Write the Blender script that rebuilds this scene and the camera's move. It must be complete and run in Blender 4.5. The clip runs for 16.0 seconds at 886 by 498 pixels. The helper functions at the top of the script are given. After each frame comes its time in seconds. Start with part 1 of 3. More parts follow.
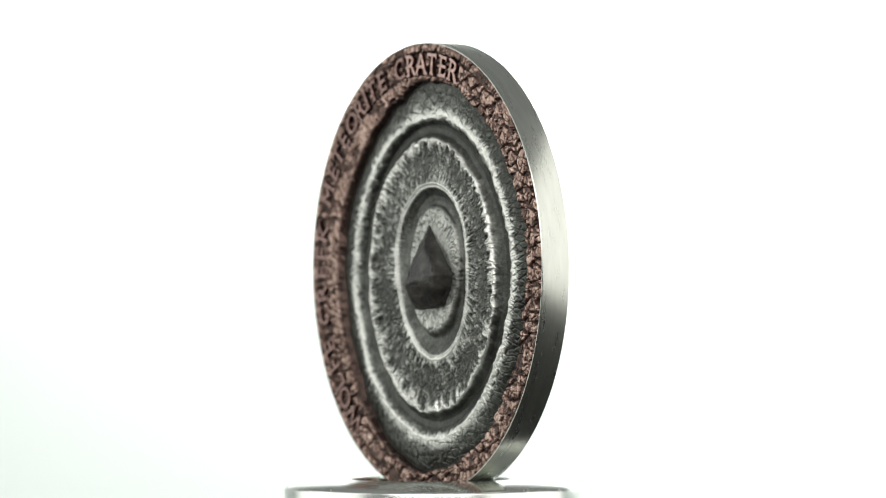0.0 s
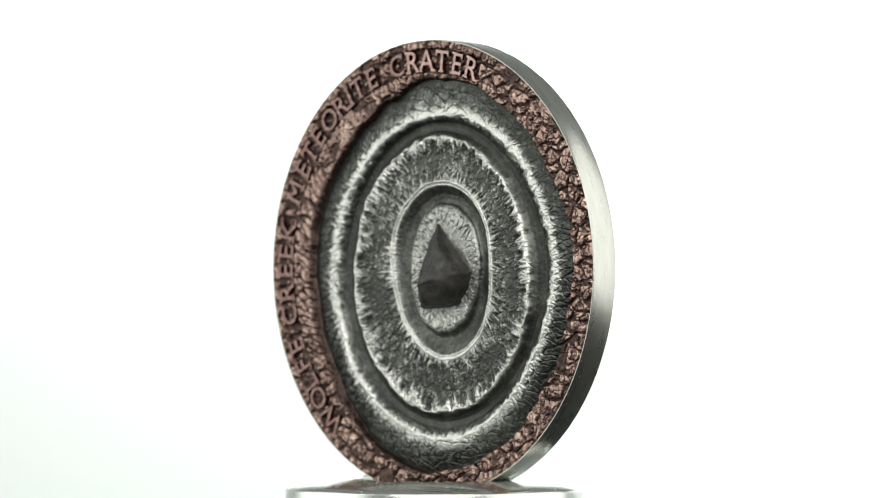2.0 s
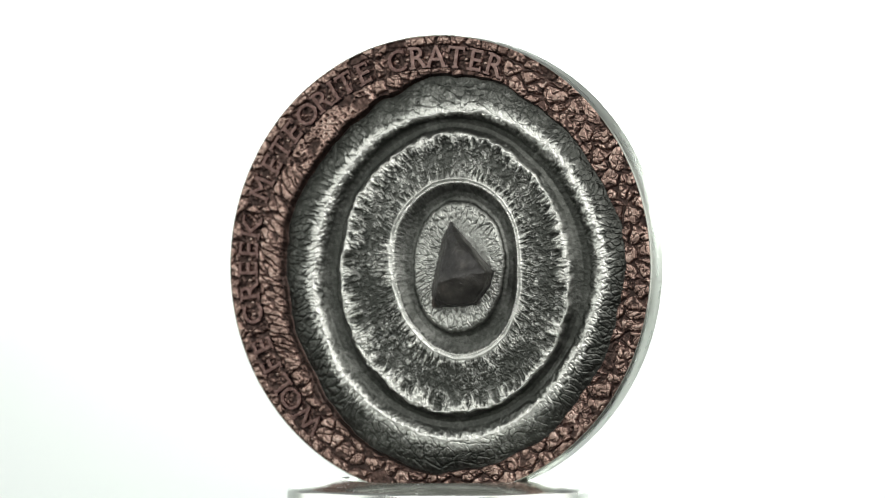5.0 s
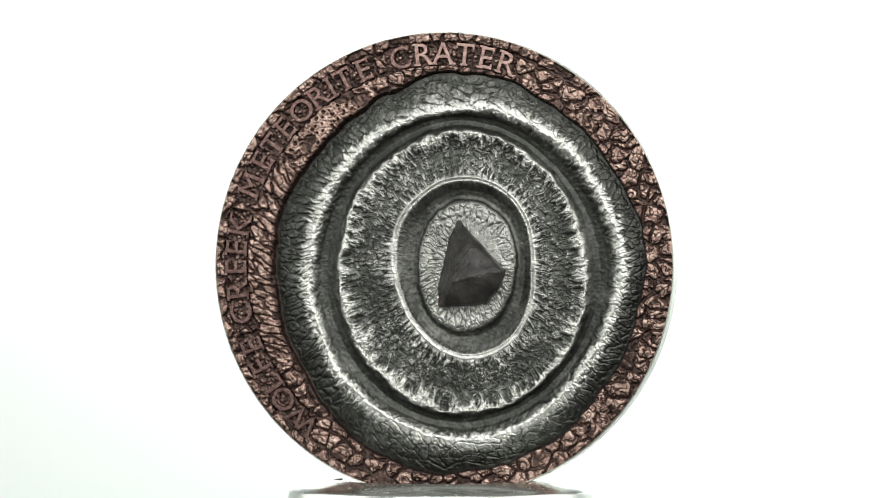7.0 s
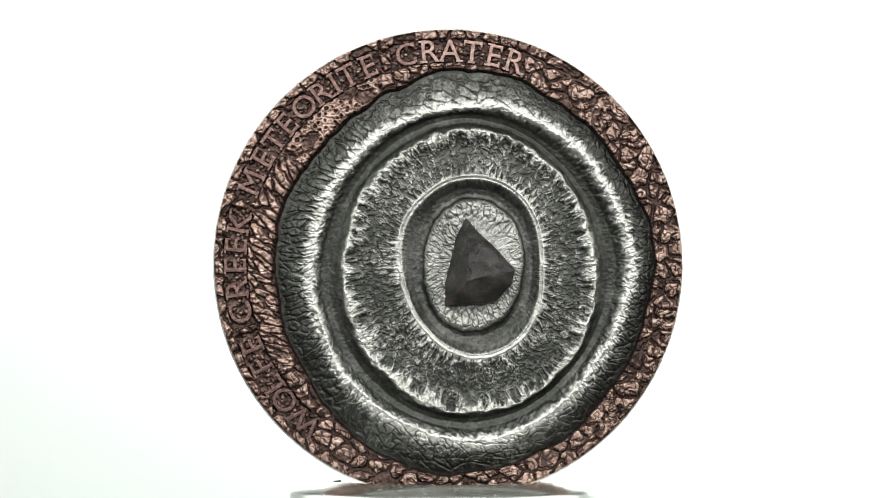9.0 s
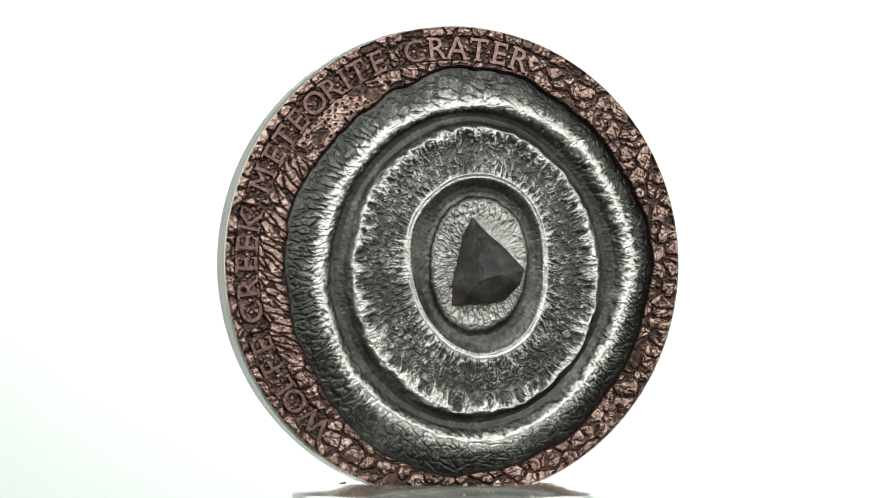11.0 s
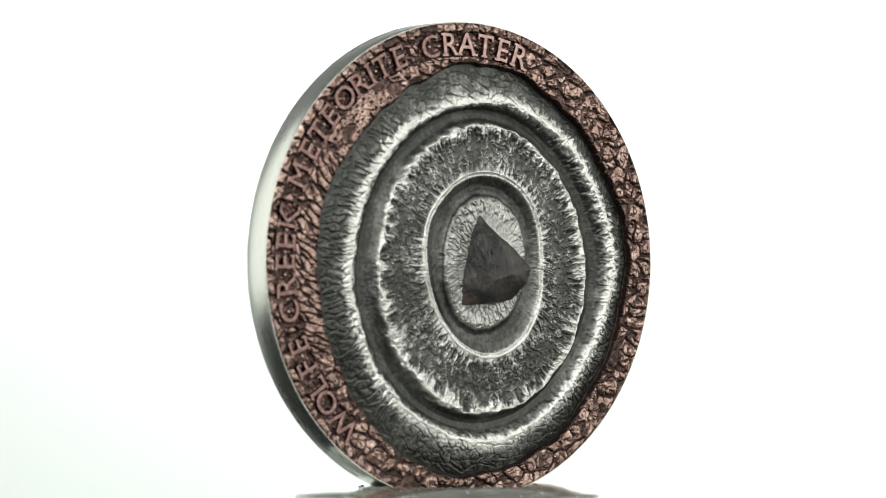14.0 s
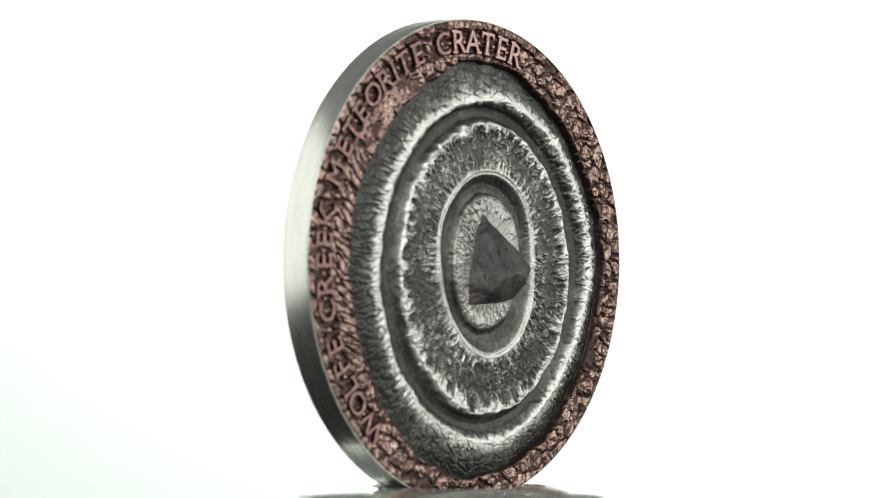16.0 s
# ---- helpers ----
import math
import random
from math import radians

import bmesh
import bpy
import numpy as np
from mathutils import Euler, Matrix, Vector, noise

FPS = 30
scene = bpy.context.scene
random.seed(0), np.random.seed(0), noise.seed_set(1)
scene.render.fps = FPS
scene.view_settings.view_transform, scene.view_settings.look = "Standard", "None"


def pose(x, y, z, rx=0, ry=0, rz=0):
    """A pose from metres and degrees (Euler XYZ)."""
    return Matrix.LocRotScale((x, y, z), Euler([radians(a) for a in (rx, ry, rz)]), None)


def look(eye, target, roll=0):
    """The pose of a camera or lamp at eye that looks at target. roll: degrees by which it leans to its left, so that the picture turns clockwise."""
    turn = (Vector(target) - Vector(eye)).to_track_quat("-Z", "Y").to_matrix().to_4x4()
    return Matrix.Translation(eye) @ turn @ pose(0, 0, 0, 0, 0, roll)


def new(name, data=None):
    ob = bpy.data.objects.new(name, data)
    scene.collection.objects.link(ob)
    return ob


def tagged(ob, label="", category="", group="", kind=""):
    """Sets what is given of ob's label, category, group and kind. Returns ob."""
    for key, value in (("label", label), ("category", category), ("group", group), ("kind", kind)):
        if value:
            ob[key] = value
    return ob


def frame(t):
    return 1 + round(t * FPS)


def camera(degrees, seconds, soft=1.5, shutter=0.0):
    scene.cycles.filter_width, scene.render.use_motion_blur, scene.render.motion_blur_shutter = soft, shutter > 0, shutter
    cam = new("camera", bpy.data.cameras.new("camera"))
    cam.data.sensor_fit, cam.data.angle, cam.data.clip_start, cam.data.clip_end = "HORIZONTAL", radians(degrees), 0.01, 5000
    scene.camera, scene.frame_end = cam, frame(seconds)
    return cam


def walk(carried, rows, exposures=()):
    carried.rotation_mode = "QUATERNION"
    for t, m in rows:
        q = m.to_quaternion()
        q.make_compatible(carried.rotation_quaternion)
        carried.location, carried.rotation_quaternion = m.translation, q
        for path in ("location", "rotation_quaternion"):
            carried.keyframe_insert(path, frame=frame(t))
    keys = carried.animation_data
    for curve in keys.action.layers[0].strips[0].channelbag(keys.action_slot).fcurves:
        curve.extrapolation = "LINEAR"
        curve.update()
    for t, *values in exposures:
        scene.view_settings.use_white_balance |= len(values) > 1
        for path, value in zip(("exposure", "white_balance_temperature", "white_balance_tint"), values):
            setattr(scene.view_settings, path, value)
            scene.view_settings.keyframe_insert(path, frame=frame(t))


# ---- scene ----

# ---------------- camera and its slow push-in ----------------
cam = camera(11.08, 16.0, soft=1.0)
cam.data.dof.use_dof, cam.data.dof.focus_distance, cam.data.dof.aperture_fstop = True, 0.484, 34.0
TILT = (90.824, 0.036, 0.0)
walk(cam, [
    (0, pose(0.00123, -0.50584, 0.01844, *TILT)),
    (2, pose(0.00099, -0.50156, 0.01835, *TILT)),
    (4, pose(0.00073, -0.49730, 0.01827, *TILT)),
    (6, pose(0.00045, -0.49304, 0.01820, *TILT)),
    (8, pose(0.00014, -0.48880, 0.01813, *TILT)),
    (10, pose(-0.00019, -0.48456, 0.01808, *TILT)),
    (12, pose(-0.00055, -0.48034, 0.01803, *TILT)),
    (14, pose(-0.00093, -0.47613, 0.01799, *TILT)),
    (16, pose(-0.00133, -0.47193, 0.01796, *TILT)),
])

# ---------------- light: unseen softboxes assumed around a small product-photo set ---
world = bpy.data.worlds.new("studio")
scene.world = world
world.use_nodes = True
world.node_tree.nodes["Background"].inputs[0].default_value = (0.97, 1.0, 0.98, 1)
world.node_tree.nodes["Background"].inputs[1].default_value = 0.25


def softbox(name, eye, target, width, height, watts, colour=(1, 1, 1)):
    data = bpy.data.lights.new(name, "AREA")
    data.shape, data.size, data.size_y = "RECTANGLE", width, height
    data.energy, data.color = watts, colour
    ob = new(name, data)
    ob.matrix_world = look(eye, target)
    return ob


# side boxes follow the edge's reflections, widened to fill dark angles
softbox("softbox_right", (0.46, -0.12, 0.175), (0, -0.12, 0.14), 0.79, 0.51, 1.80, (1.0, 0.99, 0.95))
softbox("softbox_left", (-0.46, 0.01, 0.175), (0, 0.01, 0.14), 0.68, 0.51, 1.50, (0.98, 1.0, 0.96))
# front box raised and enlarged as added fill for the coin's top
softbox("softbox_front_fill", (0.01, -0.54, 0.295), (0.0, 0, 0.04), 0.70, 0.45, 3.4, (1.0, 0.99, 0.97))
# added lamp, out of view, whitens the paper and fades it low left
softbox("backdrop_fill", (0.20, 0.45, 0.135), (0.20, 0.5, 0.035), 0.58, 0.06, 1.3, (1.0, 1.0, 0.98))
scene.view_settings.exposure = 0.0


# ---------------- materials ----------------
def material(name):
    m = bpy.data.materials.new(name)
    m.use_nodes = True
    return m, m.node_tree.nodes, m.node_tree.links, m.node_tree.nodes["Principled BSDF"]


def ramp(nodes, stops):
    r = nodes.new("ShaderNodeValToRGB")
    e = r.color_ramp.elements
    while len(e) < len(stops):
        e.new(0.5)
    for el, (pos, col) in zip(e, stops):
        el.position, el.color = pos, (*col, 1)
    return r


def noise_node(nodes, links, scale, detail=4.0, stretch=None):
    tc = nodes.new("ShaderNodeTexCoord")
    n = nodes.new("ShaderNodeTexNoise")
    n.inputs["Scale"].default_value, n.inputs["Detail"].default_value = scale, detail
    if stretch:
        mp = nodes.new("ShaderNodeMapping")
        mp.inputs["Scale"].default_value = stretch
        links.new(tc.outputs["Object"], mp.inputs[0])
        links.new(mp.outputs[0], n.inputs["Vector"])
    else:
        links.new(tc.outputs["Object"], n.inputs["Vector"])
    return n


def math_node(nodes, links, op, a, b, clamp=False):
    m = nodes.new("ShaderNodeMath")
    m.operation, m.use_clamp = op, clamp
    for i, v in enumerate((a, b)):
        if isinstance(v, (int, float)):
            m.inputs[i].default_value = v
        else:
            links.new(v, m.inputs[i])
    return m.outputs[0]


def antiqued(name, stops, rough_dark, rough_bright, grain_scale, grain_bump):
    """Antiqued metal: oxide left in the hollows, high points rubbed bright."""
    m, nodes, links, bsdf = material(name)
    at = nodes.new("ShaderNodeAttribute")
    at.attribute_name = "polish"
    n = noise_node(nodes, links, grain_scale, 6)
    n2 = noise_node(nodes, links, grain_scale * 0.16, 3)
    a = math_node(nodes, links, "MULTIPLY_ADD", n.outputs[0], 0.44)
    a.node.inputs[2].default_value = -0.22
    b = math_node(nodes, links, "MULTIPLY_ADD", n2.outputs[0], 0.2)
    b.node.inputs[2].default_value = -0.10
    v = math_node(nodes, links, "ADD", math_node(nodes, links, "ADD", at.outputs["Fac"], a), b, True)
    r = ramp(nodes, stops)
    links.new(v, r.inputs[0])
    links.new(r.outputs[0], bsdf.inputs["Base Color"])
    bsdf.inputs["Metallic"].default_value = 1.0
    rr = nodes.new("ShaderNodeMapRange")
    rr.inputs[3].default_value, rr.inputs[4].default_value = rough_dark, rough_bright
    links.new(v, rr.inputs[0])
    links.new(rr.outputs[0], bsdf.inputs["Roughness"])
    bp = nodes.new("ShaderNodeBump")
    bp.inputs["Strength"].default_value, bp.inputs["Distance"].default_value = grain_bump, 0.0001
    links.new(n.outputs[0], bp.inputs["Height"])
    links.new(bp.outputs[0], bsdf.inputs["Normal"])
    return m


SILVER = antiqued("antiqued_silver", [(0.0, (0.062, 0.065, 0.058)), (0.35, (0.178, 0.182, 0.167)), (0.7, (0.53, 0.54, 0.50)), (1.0, (0.73, 0.735, 0.69))], 0.46, 0.47, 2600, 0.8)
COPPER = antiqued("antiqued_copper", [(0.0, (0.056, 0.040, 0.035)), (0.3, (0.14, 0.090, 0.076)), (0.65, (0.41, 0.285, 0.235)), (1.0, (0.77, 0.61, 0.525))], 0.44, 0.40, 2600, 0.6)
LETTER = antiqued("antiqued_copper_letter", [(0.0, (0.03, 0.02, 0.019)), (0.4, (0.20, 0.125, 0.11)), (0.7, (0.60, 0.42, 0.37)), (1.0, (0.86, 0.70, 0.64))], 0.40, 0.22, 2200, 0.3)


def make_edge_metal():
    m, nodes, links, bsdf = material("brushed_silver_edge")
    n = noise_node(nodes, links, 260, 5, (1, 6, 1))
    n2 = noise_node(nodes, links, 3000, 3)
    r = ramp(nodes, [(0.3, (0.51, 0.525, 0.478)), (0.7, (0.59, 0.605, 0.55))])
    links.new(n.outputs[0], r.inputs[0])
    links.new(r.outputs[0], bsdf.inputs["Base Color"])
    bsdf.inputs["Metallic"].default_value = 1.0
    rr = nodes.new("ShaderNodeMapRange")
    rr.inputs[3].default_value, rr.inputs[4].default_value = 0.25, 0.31
    links.new(n.outputs[0], rr.inputs[0])
    links.new(rr.outputs[0], bsdf.inputs["Roughness"])
    bp = nodes.new("ShaderNodeBump")
    bp.inputs["Strength"].default_value, bp.inputs["Distance"].default_value = 0.12, 0.00005
    links.new(n2.outputs[0], bp.inputs["Height"])
    links.new(bp.outputs[0], bsdf.inputs["Normal"])
    return m


def make_stone():
    m, nodes, links, bsdf = material("meteorite_stone")
    n = noise_node(nodes, links, 520, 9)
    n2 = noise_node(nodes, links, 3200, 5)
    r = ramp(nodes, [(0.30, (0.009, 0.0085, 0.008)), (0.48, (0.023, 0.0218, 0.0193)), (0.60, (0.039, 0.037, 0.033)), (0.72, (0.075, 0.068, 0.06)), (0.80, (0.085, 0.048, 0.034))])
    links.new(n.outputs[0], r.inputs[0])
    # rust at the lower corner
    tc = nodes.new("ShaderNodeTexCoord")
    far = nodes.new("ShaderNodeVectorMath")
    far.operation = "DISTANCE"
    far.inputs[1].default_value = (-0.0001, -0.0006, 0.0207)
    links.new(tc.outputs["Object"], far.inputs[0])
    rust = nodes.new("ShaderNodeMapRange")
    rust.inputs[1].default_value, rust.inputs[2].default_value, rust.inputs[3].default_value, rust.inputs[4].default_value = 0.0002, 0.0014, 1.1, 0.0
    links.new(far.outputs["Value"], rust.inputs[0])
    mix = nodes.new("ShaderNodeMixRGB")
    mix.inputs[2].default_value = (0.075, 0.038, 0.025, 1)
    links.new(math_node(nodes, links, "MULTIPLY", rust.outputs[0], n.outputs[0]), mix.inputs[0])
    links.new(r.outputs[0], mix.inputs[1])
    links.new(mix.outputs[0], bsdf.inputs["Base Color"])
    bsdf.inputs["Roughness"].default_value = 0.42
    bsdf.inputs["Specular IOR Level"].default_value = 0.4
    bp = nodes.new("ShaderNodeBump")
    bp.inputs["Strength"].default_value, bp.inputs["Distance"].default_value = 0.4, 0.0002
    links.new(math_node(nodes, links, "ADD", n.outputs[0], n2.outputs[0]), bp.inputs["Height"])
    links.new(bp.outputs[0], bsdf.inputs["Normal"])
    return m


def make_chrome():
    m, nodes, links, bsdf = material("polished_chrome")
    n = noise_node(nodes, links, 900, 4)
    bsdf.inputs["Base Color"].default_value = (0.72, 0.74, 0.70, 1)
    bsdf.inputs["Metallic"].default_value = 1.0
    rr = nodes.new("ShaderNodeMapRange")
    rr.inputs[3].default_value, rr.inputs[4].default_value = 0.22, 0.30
    links.new(n.outputs[0], rr.inputs[0])
    links.new(rr.outputs[0], bsdf.inputs["Roughness"])
    return m


def make_plain(name, low, high, rough, scale, gloss=0.5):
    m, nodes, links, bsdf = material(name)
    n = noise_node(nodes, links, scale, 5)
    r = ramp(nodes, [(0.3, low), (0.7, high)])
    links.new(n.outputs[0], r.inputs[0])
    links.new(r.outputs[0], bsdf.inputs["Base Color"])
    bsdf.inputs["Roughness"].default_value = rough
    bsdf.inputs["Specular IOR Level"].default_value = gloss
    return m


EDGE = make_edge_metal()
STONE = make_stone()
CHROME = make_chrome()
DUST = make_plain("dark_lint", (0.02, 0.02, 0.02), (0.06, 0.06, 0.055), 0.9, 4000)
PAPER = make_plain("white_backdrop_paper", (0.785, 0.84, 0.818), (0.80, 0.85, 0.828), 0.9, 30)
TABLE = make_plain("dark_grey_table", (0.018, 0.019, 0.018), (0.03, 0.031, 0.03), 0.9, 60, 0.15)


# ---------------- helpers for building ----------------
def part(name, bm, mat, parent, label="", smooth=True):
    me = bpy.data.meshes.new(name)
    bm.to_mesh(me)
    bm.free()
    for p in me.polygons:
        p.use_smooth = smooth
    me.materials.append(mat)
    ob = new(name, me)
    ob.parent = parent
    return tagged(ob, label) if label else ob


def lathe(profile, steps, axis="z", closed=False):
    """A body of revolution; profile: (radius, height) rows."""
    bm = bmesh.new()
    rings = []
    for r, h in profile:
        ring = []
        for i in range(steps):
            a = 2 * math.pi * i / steps
            if axis == "z":
                ring.append(bm.verts.new((r * math.cos(a), r * math.sin(a), h)))
            else:
                ring.append(bm.verts.new((r * math.cos(a), h, r * math.sin(a))))
        rings.append(ring)
    pairs = list(zip(rings, rings[1:])) + ([(rings[-1], rings[0])] if closed else [])
    for a, b in pairs:
        for i in range(steps):
            j = (i + 1) % steps
            bm.faces.new((a[i], a[j], b[j], b[i]))
    if not closed:
        bm.faces.new(rings[0])
        bm.faces.new(rings[-1])
    bmesh.ops.recalc_face_normals(bm, faces=bm.faces)
    return bm


# ---------------- setting ----------------
def build_setting():
    bm = bmesh.new()
    front = [(0.5, 0.24), (0.5, 0.2), (0.5, 0.14), (0.5, 0.08), (0.5, 0.02), (0.5, -0.04), (0.5, -0.09)]
    for i in range(1, 13):
        a = math.pi / 2 * i / 12
        front.append((0.5 - 0.057 * (1 - math.cos(a)), -0.09 - 0.057 * math.sin(a)))
    front += [(0.43, -0.147), (0.40, -0.147)]
    back = [(y + 0.002, z - 0.0015) for y, z in front]
    loop = front + back[::-1]
    ends = [[bm.verts.new((x, y, z)) for y, z in loop] for x in (-0.9, 0.9)]
    for i in range(len(loop)):
        j = (i + 1) % len(loop)
        bm.faces.new((ends[0][i], ends[0][j], ends[1][j], ends[1][i]))
    for end in ends:
        for i in range(len(front) - 1):
            j = len(loop) - 1 - i
            bm.faces.new((end[i], end[i + 1], end[j - 1], end[j]))
    bmesh.ops.recalc_face_normals(bm, faces=bm.faces)
    me = bpy.data.meshes.new("backdrop")
    bm.to_mesh(me)
    bm.free()
    me.materials.append(PAPER)
    tagged(new("backdrop", me), "white paper sweep curving up behind the coin", "backdrop", kind="structure")
    # out of view; made wide and dark to keep ambient grey from reflections
    bm = bmesh.new()
    bmesh.ops.create_cube(bm, size=1, matrix=Matrix.Translation((0, -0.1, -0.1675)) @ Matrix.Diagonal((2.6, 2.4, 0.035, 1)))
    bmesh.ops.bevel(bm, geom=bm.edges[:], offset=0.003, segments=2, affect="EDGES")
    me = bpy.data.meshes.new("table_top")
    bm.to_mesh(me)
    bm.free()
    me.materials.append(TABLE)
    tagged(new("table_top", me), "unseen dark grey table under the display stand", "table", kind="structure")


# ---------------- turning display stand ----------------
def build_stand():
    root = tagged(new("display_stand"), "polished chrome turning stand with rounded rim and central hole", "display stand")
    mm = 0.001
    prof = [(8.75, -9.0), (8.75, -0.9), (8.8, -0.5), (8.95, -0.25), (9.15, 0.0), (9.5, 0.20), (9.8, 0.29)]
    for i in range(0, 21):
        a = math.pi / 2 * i / 20
        prof.append((10.2 + 6.1 * math.sin(a), 0.34 - 1.25 * (1 - math.cos(a))))
    prof += [(16.3, -4.2), (16.1, -4.6), (15.8, -4.75), (15.6, -5.2), (15.6, -9.0)]
    ring = lathe([(r * mm, z * mm) for r, z in prof], 160, closed=True)
    part("top_ring", ring, CHROME, root, "rounded polished chrome ring with a round hole")
    part("column", lathe([(15.0 * mm, -150 * mm), (15.4 * mm, -149.5 * mm), (15.4 * mm, -9.05 * mm), (15.2 * mm, -9.0 * mm)], 96), CHROME, root, "plain chrome column")
    # a fibre of dust on the rim
    bm = bmesh.new()
    for dx, dy, ln, ht, ang in ((0, 0, 0.75, 0.16, 0.35), (0.28, 0.1, 0.45, 0.22, -0.5), (-0.3, -0.05, 0.4, 0.1, 0.9)):
        bmesh.ops.create_icosphere(bm, subdivisions=2, radius=0.5, matrix=Matrix.Translation((dx * mm, dy * mm, ht * 0.5 * mm)) @ Matrix.Rotation(ang, 4, "Z") @ Matrix.Diagonal((ln * mm, 0.2 * mm, ht * mm, 1)))
    speck = part("dust_speck", bm, DUST, root, "dark fibre of lint")
    speck.location = (-11.3 * mm, 0.5 * mm, 0.30 * mm)
    return root


# ---------------- numeric noise for struck relief ----------------
def rnd(i, j, seed):
    h = (i.astype(np.int64) * 374761393 + j.astype(np.int64) * 668265263 + seed * 974634777) & 0xFFFFFFFF
    h = ((h ^ (h >> 13)) * 1274126177) & 0xFFFFFFFF
    h = ((h ^ (h >> 16)) * 2246822519) & 0xFFFFFFFF
    return ((h ^ (h >> 15)) & 0xFFFFFF) / float(0xFFFFFF)


def vnoise(x, y, seed, wrap=0):
    """Smooth value noise, -1 to 1; wrap: period of x in cells."""
    i, j = np.floor(x), np.floor(y)
    u, v = x - i, y - j
    u, v = u * u * (3 - 2 * u), v * v * (3 - 2 * v)
    i2 = i + 1
    if wrap:
        i, i2 = i % wrap, i2 % wrap
    a = rnd(i, j, seed) * (1 - u) + rnd(i2, j, seed) * u
    b = rnd(i, j + 1, seed) * (1 - u) + rnd(i2, j + 1, seed) * u
    return 2 * (a * (1 - v) + b * v) - 1


def fbm(x, y, seed, octaves=4):
    total, amp = 0, 0.5
    for k in range(octaves):
        total = total + amp * vnoise(x, y, seed + 17 * k)
        x, y, amp = x * 2.03 + 3.1, y * 2.03 + 1.7, amp * 0.55
    return total


def cells(x, y, seed, wrap=0, jitter=0.95):
    """Voronoi: distance to the border of the cell, distance to its seed, a random number of the cell."""
    i, j = np.floor(x), np.floor(y)
    f1 = np.full(x.shape, 9.0)
    f2 = np.full(x.shape, 9.0)
    cid = np.zeros(x.shape)
    for di in (-1, 0, 1):
        for dj in (-1, 0, 1):
            ci, cj = i + di, j + dj
            wi = ci % wrap if wrap else ci
            px = ci + 0.5 + jitter * (rnd(wi, cj, seed) - 0.5)
            py = cj + 0.5 + jitter * (rnd(wi, cj, seed + 5) - 0.5)
            d = np.hypot(x - px, y - py)
            nearer = d < f1
            f2 = np.where(nearer, f1, np.minimum(f2, d))
            cid = np.where(nearer, rnd(wi, cj, seed + 9), cid)
            f1 = np.where(nearer, d, f1)
    return f2 - f1, f1, cid


def smooth01(x, a, b):
    t = np.clip((x - a) / (b - a), 0, 1)
    return t * t * (3 - 2 * t)


def table(s, rows, soften=0.035):
    """A profile over the ring coordinate, with its corners eased."""
    g = np.arange(-0.3, 7.3, 0.004)
    v = np.interp(g, [r[0] for r in rows], [r[1] for r in rows])
    k = np.exp(-(np.arange(-40, 41) * 0.004 / soften) ** 2 / 2)
    v = np.convolve(np.pad(v, 40, mode="edge"), k / k.sum(), mode="valid")
    return np.interp(s, g, v)


# ---------------- the coin ----------------
# millimetres about the coin's centre; the crater's rings are drawn about the middle of the inner plate
COIN_R, COIN_T = 25.0, 3.5
PLATE = (2.69, -0.17)
RINGS = {
    "plate": (6.14, -0.04, 0.07, -0.84, 0.06, 0.05, 0.02),
    "ring": (8.54, -0.24, -0.00, -0.94, -0.22, -0.12, 0.16),
    "mid": (13.97, -0.51, -0.67, -0.84, -0.12, 0.14, 0.09, -0.00, -0.02),
    "groove": (15.67, -0.69, -0.57, -0.57, 0.02, 0.15, -0.05, 0.17, 0.02),
    "outer": (17.31, -0.41, -0.70, -0.41, 0.16, 0.10, 0.16, 0.16, -0.02, 0.10, -0.07),
    "edge": (20.38, -1.04, -0.65, -0.56, 0.02, 0.13, 0.12, 0.25, -0.10, 0.01, 0.12),
}
COPPER_R = 24.90
CENTRE_Z = 0.025


def harmonics(c, a):
    r = np.full_like(a, c[0])
    for k in range(1, (len(c) - 1) // 2 + 1):
        r = r + c[2 * k - 1] * np.cos(k * a) + c[2 * k] * np.sin(k * a)
    return r


def ring_radius(s, a):
    """Radius from the plate's middle of ring coordinate s (0 middle, 1 plate, 2 ring, 3 mid, 4 groove, 5 outer, 6 edge, 7 copper's rim)."""
    dx, dz = np.cos(a), np.sin(a)
    b = PLATE[0] * dx + PLATE[1] * dz
    rim = -b + np.sqrt(b * b - (PLATE[0] ** 2 + PLATE[1] ** 2 - COPPER_R ** 2))
    jag = 0.22 * vnoise(a / (2 * math.pi) * 29, a * 0, 73, 29) + 0.22 * vnoise(a / (2 * math.pi) * 52, a * 0, 71, 52) + 0.09 * vnoise(a / (2 * math.pi) * 130, a * 0, 72, 130)
    lim = [a * 0] + [harmonics(RINGS[k], a) for k in ("plate", "ring", "mid", "groove", "outer", "edge")] + [rim]
    lim[6] = lim[6] + jag
    lim[1] = lim[1] + 0.35 * jag
    turn = a / (2 * math.pi)
    lim[2] = lim[2] + 0.10 * vnoise(turn * 17, a * 0, 74, 17)
    lim[3] = lim[3] + 0.22 * vnoise(turn * 26, a * 0, 75, 26) + 0.14 * vnoise(turn * 71, a * 0, 76, 71)
    lim[5] = lim[5] + 0.13 * vnoise(turn * 23, a * 0, 77, 23) + 0.06 * vnoise(turn * 67, a * 0, 78, 67)
    lim = np.stack(lim)
    i = np.clip(np.floor(s).astype(int), 0, 6)
    lo = np.take_along_axis(lim, i[None], 0)[0]
    hi = np.take_along_axis(lim, i[None] + 1, 0)[0]
    return lo + (hi - lo) * (s - i)


